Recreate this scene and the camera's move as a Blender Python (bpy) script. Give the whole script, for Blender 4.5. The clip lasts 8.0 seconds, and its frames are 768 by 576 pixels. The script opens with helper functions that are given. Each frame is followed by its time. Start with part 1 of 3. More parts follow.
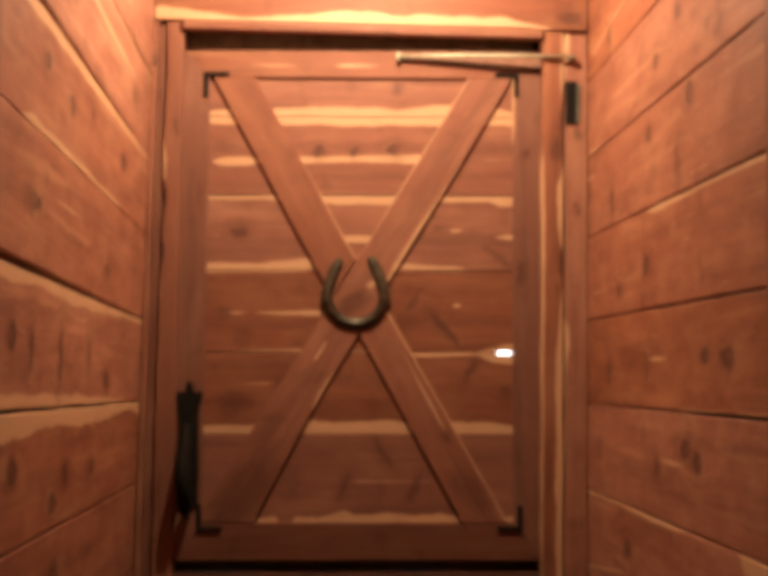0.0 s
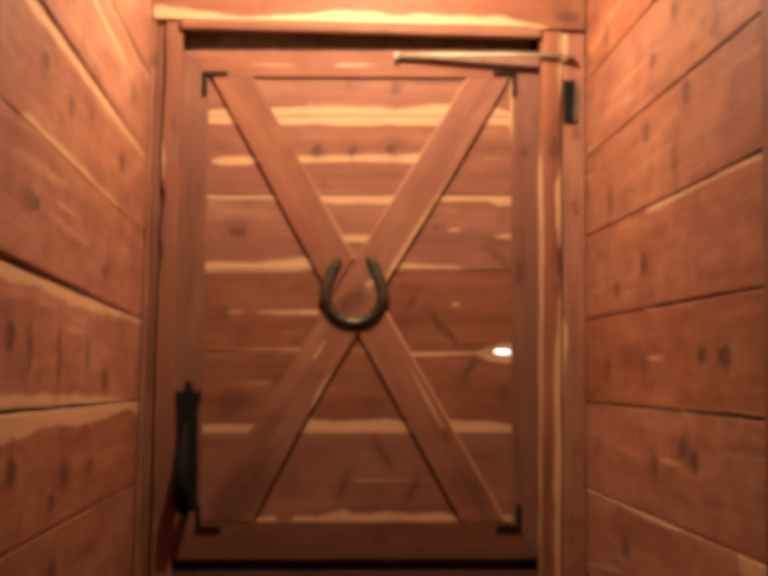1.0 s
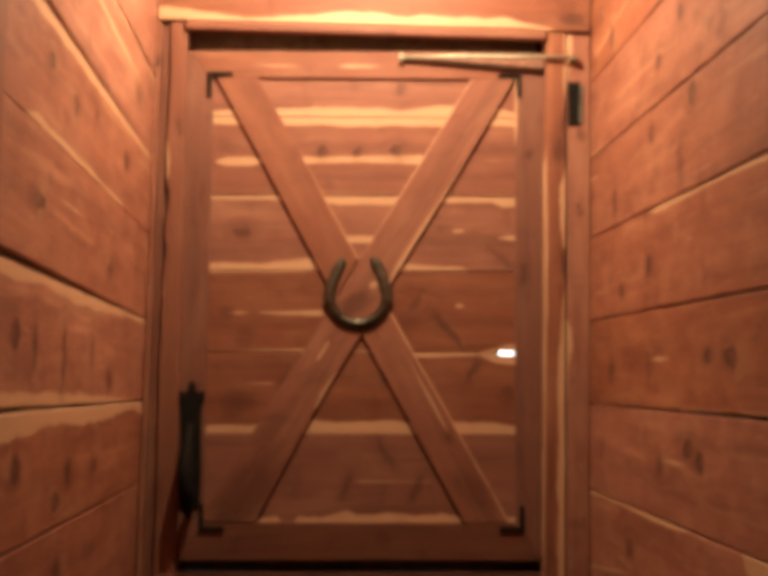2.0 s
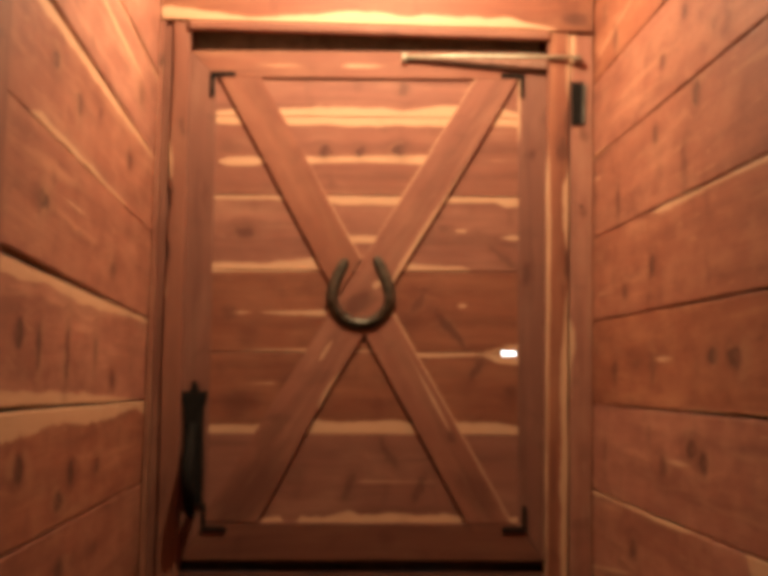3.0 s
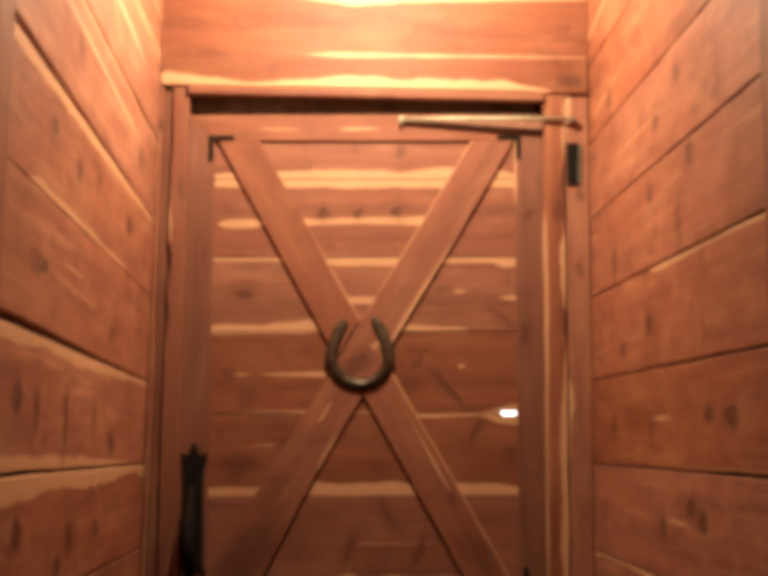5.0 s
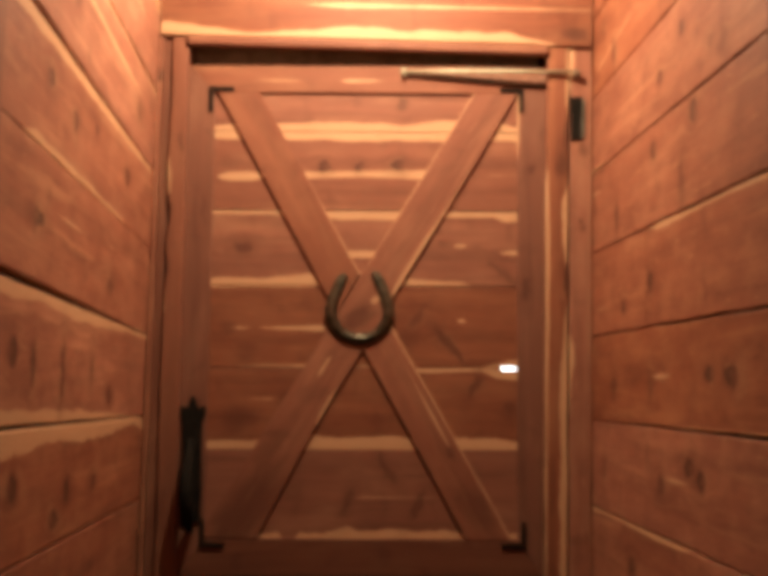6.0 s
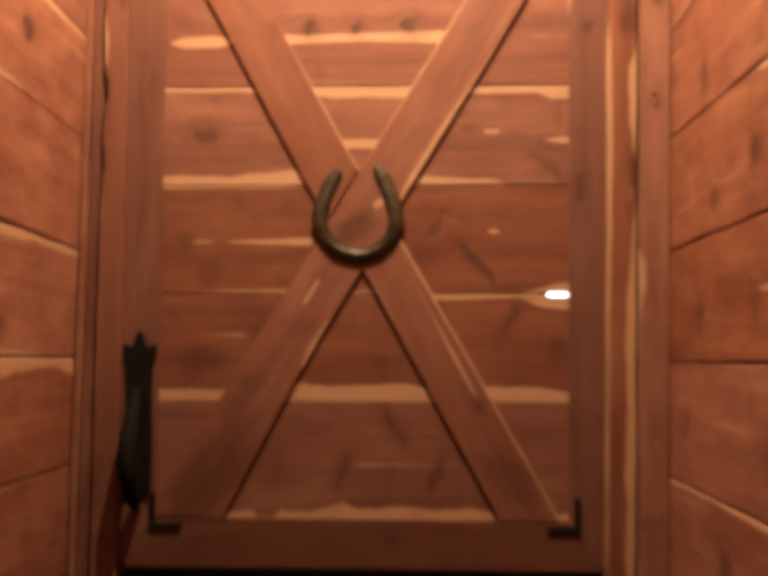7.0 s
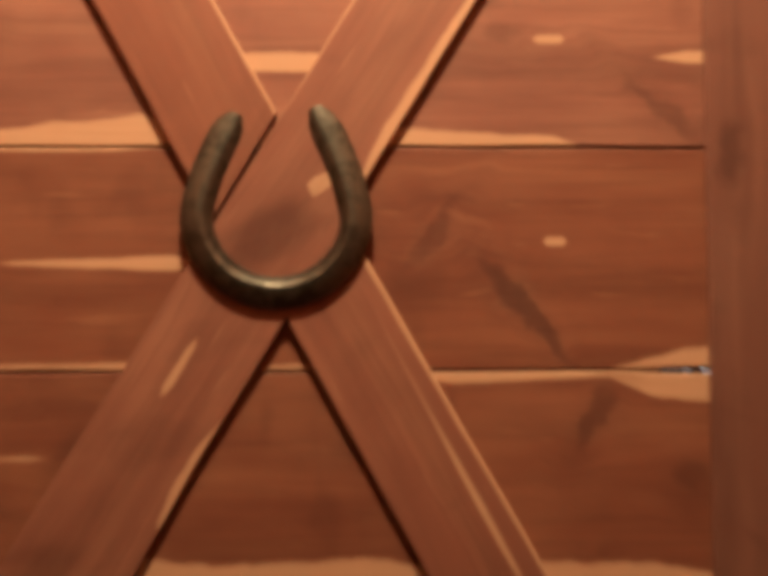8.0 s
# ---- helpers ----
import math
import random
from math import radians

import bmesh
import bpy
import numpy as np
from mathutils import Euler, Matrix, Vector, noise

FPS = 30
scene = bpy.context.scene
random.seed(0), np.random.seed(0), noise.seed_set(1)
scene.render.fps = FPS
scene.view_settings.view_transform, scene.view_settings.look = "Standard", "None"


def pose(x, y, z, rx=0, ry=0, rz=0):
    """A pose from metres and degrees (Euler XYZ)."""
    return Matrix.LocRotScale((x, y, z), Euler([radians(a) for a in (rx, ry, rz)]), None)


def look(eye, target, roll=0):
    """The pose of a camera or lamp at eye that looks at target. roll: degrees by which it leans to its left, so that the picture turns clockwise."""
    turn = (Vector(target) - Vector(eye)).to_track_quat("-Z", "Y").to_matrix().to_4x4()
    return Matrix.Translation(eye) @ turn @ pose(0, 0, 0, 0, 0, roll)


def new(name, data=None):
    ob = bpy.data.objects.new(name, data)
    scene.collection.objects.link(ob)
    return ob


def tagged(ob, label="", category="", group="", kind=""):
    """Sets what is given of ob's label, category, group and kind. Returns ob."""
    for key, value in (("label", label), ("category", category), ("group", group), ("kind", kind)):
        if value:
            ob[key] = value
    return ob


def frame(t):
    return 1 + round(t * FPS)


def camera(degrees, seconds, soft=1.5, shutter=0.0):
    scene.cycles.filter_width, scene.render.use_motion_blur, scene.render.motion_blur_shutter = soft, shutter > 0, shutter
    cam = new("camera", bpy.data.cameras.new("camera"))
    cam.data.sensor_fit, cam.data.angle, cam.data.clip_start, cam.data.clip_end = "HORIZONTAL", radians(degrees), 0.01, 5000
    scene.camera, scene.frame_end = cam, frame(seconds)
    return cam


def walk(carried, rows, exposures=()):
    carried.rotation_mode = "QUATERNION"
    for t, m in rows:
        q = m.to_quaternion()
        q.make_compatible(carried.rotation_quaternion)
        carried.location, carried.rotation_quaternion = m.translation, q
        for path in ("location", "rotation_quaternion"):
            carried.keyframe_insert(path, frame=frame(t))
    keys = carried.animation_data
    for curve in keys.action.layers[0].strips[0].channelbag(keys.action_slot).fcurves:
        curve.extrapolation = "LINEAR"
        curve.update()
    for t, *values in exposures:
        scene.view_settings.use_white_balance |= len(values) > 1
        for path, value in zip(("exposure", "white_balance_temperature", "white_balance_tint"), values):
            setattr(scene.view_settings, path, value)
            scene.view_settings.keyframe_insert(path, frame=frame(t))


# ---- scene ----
cam = camera(34.1, 8.0, soft=6.9, shutter=0.5)
EXPOSURES = [(0, 0.0), (4.7, 0.0), (5.8, -0.2), (6.2, -0.1), (6.5, 0.0), (7.0, 0.1), (7.5, 0.15), (8.0, 0.2)]
PATH = [
    (0, (0.0, -2.592, 0.458), (0.036, -0.595, 0.564), 0.1),
    (0.5, (0.003, -2.594, 0.458), (0.037, -0.597, 0.568), 0.2),
    (1, (0.003, -2.595, 0.46), (0.039, -0.598, 0.563), -0.0),
    (1.5, (0.001, -2.595, 0.457), (0.036, -0.598, 0.564), 0.1),
    (3, (-0.006, -2.593, 0.453), (0.026, -0.596, 0.563), 0.3),
    (3.5, (-0.005, -2.594, 0.454), (0.029, -0.597, 0.561), 0.3),
    (4, (-0.004, -2.591, 0.454), (0.028, -0.594, 0.562), 0.5),
    (4.5, (-0.002, -2.596, 0.455), (0.018, -0.6, 0.588), 0.1),
    (4.7, (-0.002, -2.601, 0.453), (0.027, -0.612, 0.664), -0.2),
    (5.8, (0.015, -2.599, 0.463), (0.034, -0.605, 0.61), 0.0),
    (6, (0.008, -2.588, 0.464), (0.031, -0.592, 0.59), 0.3),
    (6.2, (-0.008, -2.551, 0.463), (0.059, -0.554, 0.561), 0.2),
    (6.4, (-0.017, -2.478, 0.456), (0.08, -0.482, 0.514), 0.9),
    (6.5, (-0.008, -2.425, 0.448), (0.083, -0.427, 0.501), 0.8),
    (6.6, (0.012, -2.356, 0.441), (0.095, -0.359, 0.512), 0.7),
    (6.7, (0.042, -2.265, 0.433), (0.107, -0.269, 0.533), 0.6),
    (6.8, (0.082, -2.147, 0.42), (0.076, -0.15, 0.51), 0.9),
    (6.9, (0.114, -2.039, 0.409), (0.049, -0.04, 0.449), 0.6),
    (7, (0.131, -1.943, 0.402), (0.026, 0.053, 0.473), 0.2),
    (7.1, (0.14, -1.836, 0.398), (0.008, 0.158, 0.479), -0.0),
    (7.2, (0.152, -1.739, 0.397), (0.014, 0.254, 0.496), 1.1),
    (7.3, (0.163, -1.652, 0.399), (0.024, 0.34, 0.515), 1.1),
    (7.4, (0.168, -1.558, 0.402), (0.035, 0.434, 0.52), 1.3),
    (7.5, (0.169, -1.458, 0.403), (0.015, 0.53, 0.551), 1.1),
    (7.6, (0.161, -1.351, 0.405), (0.019, 0.634, 0.605), 1.5),
    (7.7, (0.09, -1.26, 0.413), (0.007, 0.735, 0.547), 1.7),
    (7.8, (0.06, -1.135, 0.425), (0.06, 0.861, 0.554), 0.0),
    (7.9, (0.043, -1.026, 0.443), (0.098, 0.97, 0.578), -0.3),
    (8, (0.045, -0.938, 0.464), (0.095, 1.058, 0.592), -0.2),
]
walk(cam, [(t, look(eye, target, roll)) for t, eye, target, roll in PATH], exposures=EXPOSURES)

# ---- world and lamps ----
world = bpy.data.worlds.new("world")
scene.world = world
world.use_nodes = True
sky = world.node_tree.nodes.new("ShaderNodeTexSky")
sky.sky_type = "NISHITA"
sky.sun_disc = False
sky.sun_elevation, sky.sun_rotation = radians(40), radians(200)
wbg = world.node_tree.nodes["Background"]
wbg.inputs[1].default_value = 0.15
world.node_tree.links.new(sky.outputs[0], wbg.inputs[0])

sun_data = bpy.data.lights.new("sun", "SUN")
sun_data.energy, sun_data.angle, sun_data.color = 4.0, radians(0.5), (1, 0.95, 0.88)
sun = new("sun", sun_data)
sun.matrix_world = look((0, 0, 30), (-6, 20, 0))

LAMP = Vector((0.01, -0.495, 1.485))
bulb_data = bpy.data.lights.new("bulb_light", "POINT")
bulb_data.energy, bulb_data.shadow_soft_size, bulb_data.color = 80.0, 0.014, (1.0, 0.765, 0.500)
bulb_light = new("bulb_light", bulb_data)
bulb_light.location = LAMP


# ---- materials ----
def nodes_of(name):
    m = bpy.data.materials.new(name)
    m.use_nodes = True
    nt = m.node_tree
    return m, nt, nt.nodes["Principled BSDF"]


class Net:
    """Short hand for building node trees."""

    def __init__(self, nt):
        self.nt = nt

    def put(self, socket, value):
        if isinstance(value, bpy.types.NodeSocket):
            self.nt.links.new(value, socket)
        elif value is not None:
            socket.default_value = value

    def math(self, op, a, b=None, c=None, clamp=False):
        n = self.nt.nodes.new("ShaderNodeMath")
        n.operation, n.use_clamp = op, clamp
        for k, v in enumerate((a, b, c)):
            self.put(n.inputs[k], v)
        return n.outputs[0]

    def vmath(self, op, a, b=None):
        n = self.nt.nodes.new("ShaderNodeVectorMath")
        n.operation = op
        self.put(n.inputs[0], a)
        self.put(n.inputs[1], b)
        return n.outputs["Value"] if op == "LENGTH" else n.outputs[0]

    def attr(self, name, kind="GEOMETRY", out="Fac"):
        n = self.nt.nodes.new("ShaderNodeAttribute")
        n.attribute_name, n.attribute_type = name, kind
        return n.outputs[out]

    def noise(self, vec, scale, detail=3.0, rough=0.55, distort=0.0):
        n = self.nt.nodes.new("ShaderNodeTexNoise")
        self.put(n.inputs["Vector"], vec)
        n.inputs["Scale"].default_value = scale
        n.inputs["Detail"].default_value = detail
        n.inputs["Roughness"].default_value = rough
        n.inputs["Distortion"].default_value = distort
        return n.outputs["Fac"]

    def step(self, x, lo, hi):
        n = self.nt.nodes.new("ShaderNodeMapRange")
        n.interpolation_type = "SMOOTHSTEP"
        self.put(n.inputs["Value"], x)
        self.put(n.inputs["From Min"], lo)
        self.put(n.inputs["From Max"], hi)
        return n.outputs["Result"]

    def mix(self, f, a, b):
        n = self.nt.nodes.new("ShaderNodeMix")
        n.data_type = "RGBA"
        self.put(n.inputs["Factor"], f)
        self.put(n.inputs["A"], a)
        self.put(n.inputs["B"], b)
        return n.outputs["Result"]

    def bump(self, height, strength, distance):
        n = self.nt.nodes.new("ShaderNodeBump")
        n.inputs["Strength"].default_value = strength
        n.inputs["Distance"].default_value = distance
        self.put(n.inputs["Height"], height)
        return n.outputs["Normal"]


HEART = (0.210, 0.076, 0.044, 1)
HEART_DARK = (0.100, 0.034, 0.020, 1)
HEART_PALE = (0.30, 0.133, 0.076, 1)
SAP = (0.48, 0.278, 0.158, 1)
KNOT = (0.058, 0.020, 0.012, 1)
N_KNOTS = 5


def cedar(name):
    """Red cedar: streaky heartwood, cream sapwood along chosen edges, dark knots."""
    m, nt, bsdf = nodes_of(name)
    k = Net(nt)
    g = k.attr("grain", out="Vector")
    sep = nt.nodes.new("ShaderNodeSeparateXYZ")
    nt.links.new(g, sep.inputs[0])
    u, v, seed = sep.outputs
    # knots bend the grain round them
    rag_u = k.math("MULTIPLY", k.math("SUBTRACT", k.noise(k.vmath("MULTIPLY", g, (34.0, 34.0, 4.7)), 1.0, 3.0, 0.6), 0.5), 0.030)
    rag_v = k.math("MULTIPLY", k.math("SUBTRACT", k.noise(k.vmath("MULTIPLY", g, (30.0, 30.0, 6.1)), 1.0, 3.0, 0.6), 0.5), 0.030)
    ku, kv = k.math("ADD", u, rag_u), k.math("ADD", v, rag_v)
    bend, knot, halo = None, None, None
    for i in range(N_KNOTS):
        pos = k.attr(f"knot_{i}", "OBJECT", "Vector")
        size = k.attr(f"knot_size_{i}", "OBJECT", "Vector")
        ps = nt.nodes.new("ShaderNodeSeparateXYZ")
        nt.links.new(pos, ps.inputs[0])
        ss = nt.nodes.new("ShaderNodeSeparateXYZ")
        nt.links.new(size, ss.inputs[0])
        off_v = k.math("SUBTRACT", kv, ps.outputs[1])
        du = k.math("DIVIDE", k.math("SUBTRACT", k.math("SUBTRACT", ku, ps.outputs[0]), k.math("MULTIPLY", off_v, ps.outputs[2])), ss.outputs[0])
        dv = k.math("DIVIDE", off_v, ss.outputs[1])
        d = k.math("SQRT", k.math("ADD", k.math("MULTIPLY", du, du), k.math("MULTIPLY", dv, dv)))
        rim = k.math("SUBTRACT", 1.0, k.step(d, k.math("MULTIPLY_ADD", ss.outputs[2], 0.50, 0.10), 1.15))
        aside = k.math("SUBTRACT", du, 0.38)
        inner = k.math("SQRT", k.math("ADD", k.math("MULTIPLY", aside, aside), k.math("MULTIPLY", dv, dv)))
        heart = k.math("MULTIPLY", k.math("SUBTRACT", 1.0, k.step(inner, 0.10, 0.85)), k.step(ss.outputs[2], 0.78, 1.0))
        one = k.math("MULTIPLY", k.math("MULTIPLY", rim, k.math("MULTIPLY_ADD", heart, -0.45, 1.0)), ss.outputs[2])
        soft = k.math("MULTIPLY", k.math("SUBTRACT", 1.0, k.step(d, 0.6, 2.8)), ss.outputs[2])
        push = k.math("MULTIPLY", k.math("MULTIPLY", dv, soft), 0.012)
        knot = one if knot is None else k.math("MAXIMUM", knot, one)
        halo = soft if halo is None else k.math("MAXIMUM", halo, soft)
        bend = push if bend is None else k.math("ADD", bend, push)
    comb = nt.nodes.new("ShaderNodeCombineXYZ")
    nt.links.new(u, comb.inputs[0])
    nt.links.new(k.math("SUBTRACT", v, bend), comb.inputs[1])
    nt.links.new(seed, comb.inputs[2])
    gb = comb.outputs[0]
    streak = k.noise(k.vmath("MULTIPLY", gb, (1.6, 26.0, 7.3)), 1.0, 4.0, 0.6, 0.35)
    fine = k.noise(k.vmath("MULTIPLY", gb, (9.0, 260.0, 3.1)), 1.0, 3.0, 0.6)
    blotch = k.noise(k.vmath("MULTIPLY", gb, (5.0, 12.0, 5.7)), 1.0, 3.0, 0.6, 0.15)
    cross = k.noise(k.vmath("MULTIPLY", gb, (20.0, 11.0, 2.9)), 1.0, 2.0, 0.5, 0.2)
    # growth rings as long arches
    warp = k.math("ADD", k.math("MULTIPLY", v, 150.0), k.math("MULTIPLY", k.noise(k.vmath("MULTIPLY", gb, (1.3, 7.0, 1.7)), 1.0, 2.0, 0.5), 26.0))
    ring = k.math("ADD", k.math("MULTIPLY", k.math("SINE", warp), 0.5), 0.5)
    col = k.mix(k.math("MULTIPLY", k.step(streak, 0.40, 0.74), 0.62), HEART, HEART_DARK)
    col = k.mix(k.math("MULTIPLY", k.step(blotch, 0.44, 0.72), 0.45), col, HEART_PALE)
    col = k.mix(k.math("MULTIPLY", k.step(cross, 0.58, 0.76), 0.40), col, HEART_DARK)
    mottle = k.noise(k.vmath("MULTIPLY", gb, (13.0, 24.0, 8.3)), 1.0, 4.0, 0.65)
    rough_sawn = k.math("MULTIPLY_ADD", k.attr("paleness", "OBJECT"), 0.9, 0.12, clamp=True)
    col = k.mix(k.math("MULTIPLY", k.step(mottle, 0.48, 0.66), rough_sawn), col, HEART_PALE)
    col = k.mix(k.math("MULTIPLY", k.math("SUBTRACT", 1.0, k.step(mottle, 0.30, 0.46)), rough_sawn), col, HEART_DARK)
    figure = k.noise(k.vmath("MULTIPLY", gb, (1.9, 38.0, 4.3)), 1.0, 3.0, 0.55, 0.25)
    col = k.mix(k.math("MULTIPLY", k.step(figure, 0.54, 0.74), k.math("MULTIPLY_ADD", rough_sawn, 0.9, 0.12)), col, (0.37, 0.180, 0.098, 1))
    col = k.mix(k.math("MULTIPLY", ring, 0.13), col, HEART_DARK)
    col = k.mix(k.math("MULTIPLY", k.step(fine, 0.45, 0.75), 0.22), col, HEART_DARK)
    torn = k.noise(k.vmath("MULTIPLY", gb, (16.0, 95.0, 6.7)), 1.0, 2.0, 0.5)
    col = k.mix(k.math("MULTIPLY", k.step(torn, 0.66, 0.76), k.math("MULTIPLY_ADD", rough_sawn, 0.9, 0.12)), col, (0.36, 0.18, 0.10, 1))
    col = k.mix(k.math("MULTIPLY", k.math("SUBTRACT", 1.0, k.step(torn, 0.24, 0.34)), rough_sawn), col, HEART_DARK)
    # every board its own tone; paleness also carries light falloff painted on low door boards
    info = nt.nodes.new("ShaderNodeObjectInfo")
    tone = nt.nodes.new("ShaderNodeHueSaturation")
    tone.inputs["Hue"].default_value = 0.5
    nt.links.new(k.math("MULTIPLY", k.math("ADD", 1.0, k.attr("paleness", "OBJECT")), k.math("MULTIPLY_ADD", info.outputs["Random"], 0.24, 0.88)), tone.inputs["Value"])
    nt.links.new(k.math("MULTIPLY_ADD", info.outputs["Random"], -0.12, 1.06), tone.inputs["Saturation"])
    nt.links.new(col, tone.inputs["Color"])
    col = tone.outputs[0]
    # sapwood
    wob = k.noise(k.vmath("MULTIPLY", g, (11.0, 6.0, 9.1)), 1.0, 3.0, 0.6)
    wob = k.math("MULTIPLY", k.math("SUBTRACT", wob, 0.5), 1.1)
    masks = []
    for dist, wide in (("d_top", "sap_top"), ("d_bottom", "sap_bottom"), ("d_mid", "sap_mid")):
        w = k.attr(wide)
        edge = k.math("MULTIPLY", w, k.math("ADD", 1.0, wob))
        gap = k.math("SUBTRACT", edge, k.math("ABSOLUTE", k.attr(dist)))
        masks.append(k.math("MULTIPLY", k.step(gap, -0.0012, 0.0035), k.step(w, 0.0008, 0.003)))
    sap = k.math("MAXIMUM", k.math("MAXIMUM", masks[0], masks[1]), masks[2])
    sap_col = k.mix(k.math("MULTIPLY", k.step(fine, 0.4, 0.75), 0.35), SAP, (0.38, 0.195, 0.097, 1))
    sap_col = k.mix(k.math("MULTIPLY", k.step(cross, 0.55, 0.8), 0.3), sap_col, (0.36, 0.18, 0.09, 1))
    col = k.mix(k.math("MULTIPLY", sap, 0.94), col, sap_col)
    # knots
    col = k.mix(k.math("MULTIPLY", halo, 0.34), col, HEART_DARK)
    col = k.mix(k.math("MULTIPLY", k.math("MULTIPLY", halo, k.step(mottle, 0.50, 0.60)), k.math("MULTIPLY", rough_sawn, 1.2, clamp=True)), col, (0.36, 0.18, 0.10, 1))
    col = k.mix(k.math("MULTIPLY", knot, 0.85), col, KNOT)
    nt.links.new(col, bsdf.inputs["Base Color"])
    nt.links.new(k.math("MULTIPLY_ADD", fine, 0.16, 0.52), bsdf.inputs["Roughness"])
    bsdf.inputs["Specular IOR Level"].default_value = 0.26
    hgt = k.math("ADD", k.math("MULTIPLY", fine, 0.6), k.math("ADD", k.math("MULTIPLY", streak, 0.8), k.math("MULTIPLY", knot, -0.5)))
    nt.links.new(k.bump(hgt, 0.35, 0.0012), bsdf.inputs["Normal"])
    return m


def plain(name, base, other, rough, metal=0.0, scale=60.0, bump=0.2, dist=0.0006):
    m, nt, bsdf = nodes_of(name)
    k = Net(nt)
    tc = nt.nodes.new("ShaderNodeTexCoord").outputs["Object"]
    n1 = k.noise(tc, scale, 4.0, 0.6)
    n2 = k.noise(tc, scale * 6, 3.0, 0.6)
    col = k.mix(k.step(n1, 0.4, 0.65), base, other)
    nt.links.new(col, bsdf.inputs["Base Color"])
    bsdf.inputs["Metallic"].default_value = metal
    nt.links.new(k.math("MULTIPLY_ADD", n1, 0.3, rough - 0.15), bsdf.inputs["Roughness"])
    nt.links.new(k.bump(k.math("ADD", n1, k.math("MULTIPLY", n2, 0.5)), bump, dist), bsdf.inputs["Normal"])
    return m


CEDAR = cedar("red_cedar")
SHEATH = plain("rough_sheathing", (0.05, 0.026, 0.017, 1), (0.03, 0.015, 0.010, 1), 0.8, scale=18)
CEILING_WOOD = plain("ceiling_wood", (0.07, 0.032, 0.020, 1), (0.045, 0.020, 0.012, 1), 0.6, scale=7)
BLACK_IRON = plain("black_iron", (0.007, 0.006, 0.005, 1), (0.014, 0.011, 0.009, 1), 0.85, 0.0, 90, 0.4)
BLACK_IRON.node_tree.nodes["Principled BSDF"].inputs["Specular IOR Level"].default_value = 0.06
SHOE_IRON = plain("worn_iron", (0.110, 0.098, 0.072, 1), (0.055, 0.048, 0.034, 1), 0.40, 0.85, 70, 0.6, 0.0008)
FELT = plain("grey_felt", (0.20, 0.185, 0.16, 1), (0.14, 0.13, 0.11, 1), 0.9, scale=30)
STEEL = plain("dull_steel", (0.40, 0.38, 0.28, 1), (0.30, 0.28, 0.20, 1), 0.52, 0.6, 80)
GROUND = plain("dry_ground", (0.30, 0.27, 0.21, 1), (0.20, 0.17, 0.12, 1), 0.9, scale=0.6)
bulb_mat, bulb_nt, bulb_bsdf = nodes_of("bulb_glass")
bulb_bsdf.inputs["Emission Color"].default_value = (1, 0.66, 0.36, 1)
bulb_bsdf.inputs["Emission Strength"].default_value = 25.0
bright_day, day_nt, day_bsdf = nodes_of("bright_day")
day_bsdf.inputs["Emission Color"].default_value = (0.85, 0.97, 1, 1)
day_bsdf.inputs["Emission Strength"].default_value = 4.5
CERAMIC = plain("white_ceramic", (0.75, 0.72, 0.66, 1), (0.68, 0.65, 0.6, 1), 0.3)


# ---- builders ----
def empty(name, at=(0, 0, 0)):
    ob = new(name)
    ob.location = at
    ob.empty_display_size = 0.05
    return ob


def mesh_from(name, bm, material):
    me = bpy.data.meshes.new(name)
    bm.normal_update()
    bm.to_mesh(me)
    bm.free()
    me.materials.append(material)
    return me


def part(name, bm, material, parent, label=""):
    """Links a bmesh as one mesh object under a thing or a part; the bmesh is in world metres."""
    ob = new(name, mesh_from(name, bm, material))
    if parent is not None:
        ob.parent = parent
        off = Vector((0, 0, 0))
        p = parent
        while p is not None:
            off += p.location
            p = p.parent
        ob.matrix_parent_inverse = Matrix.Translation(-off)
    if label:
        tagged(ob, label)
    return ob


def along(values, s):
    """A number from (place, value) pairs, or one number for all places."""
    if not isinstance(values, (list, tuple)):
        return values
    if s <= values[0][0]:
        return values[0][1]
    for (a, x), (b, y) in zip(values, values[1:]):
        if s <= b:
            return x + (y - x) * (s - a) / max(b - a, 1e-6)
    return values[-1][1]


def smooth_noise(x, seed):
    return noise.noise((x, seed * 3.71, 0.5))


SEEDS = iter(range(1, 100000))


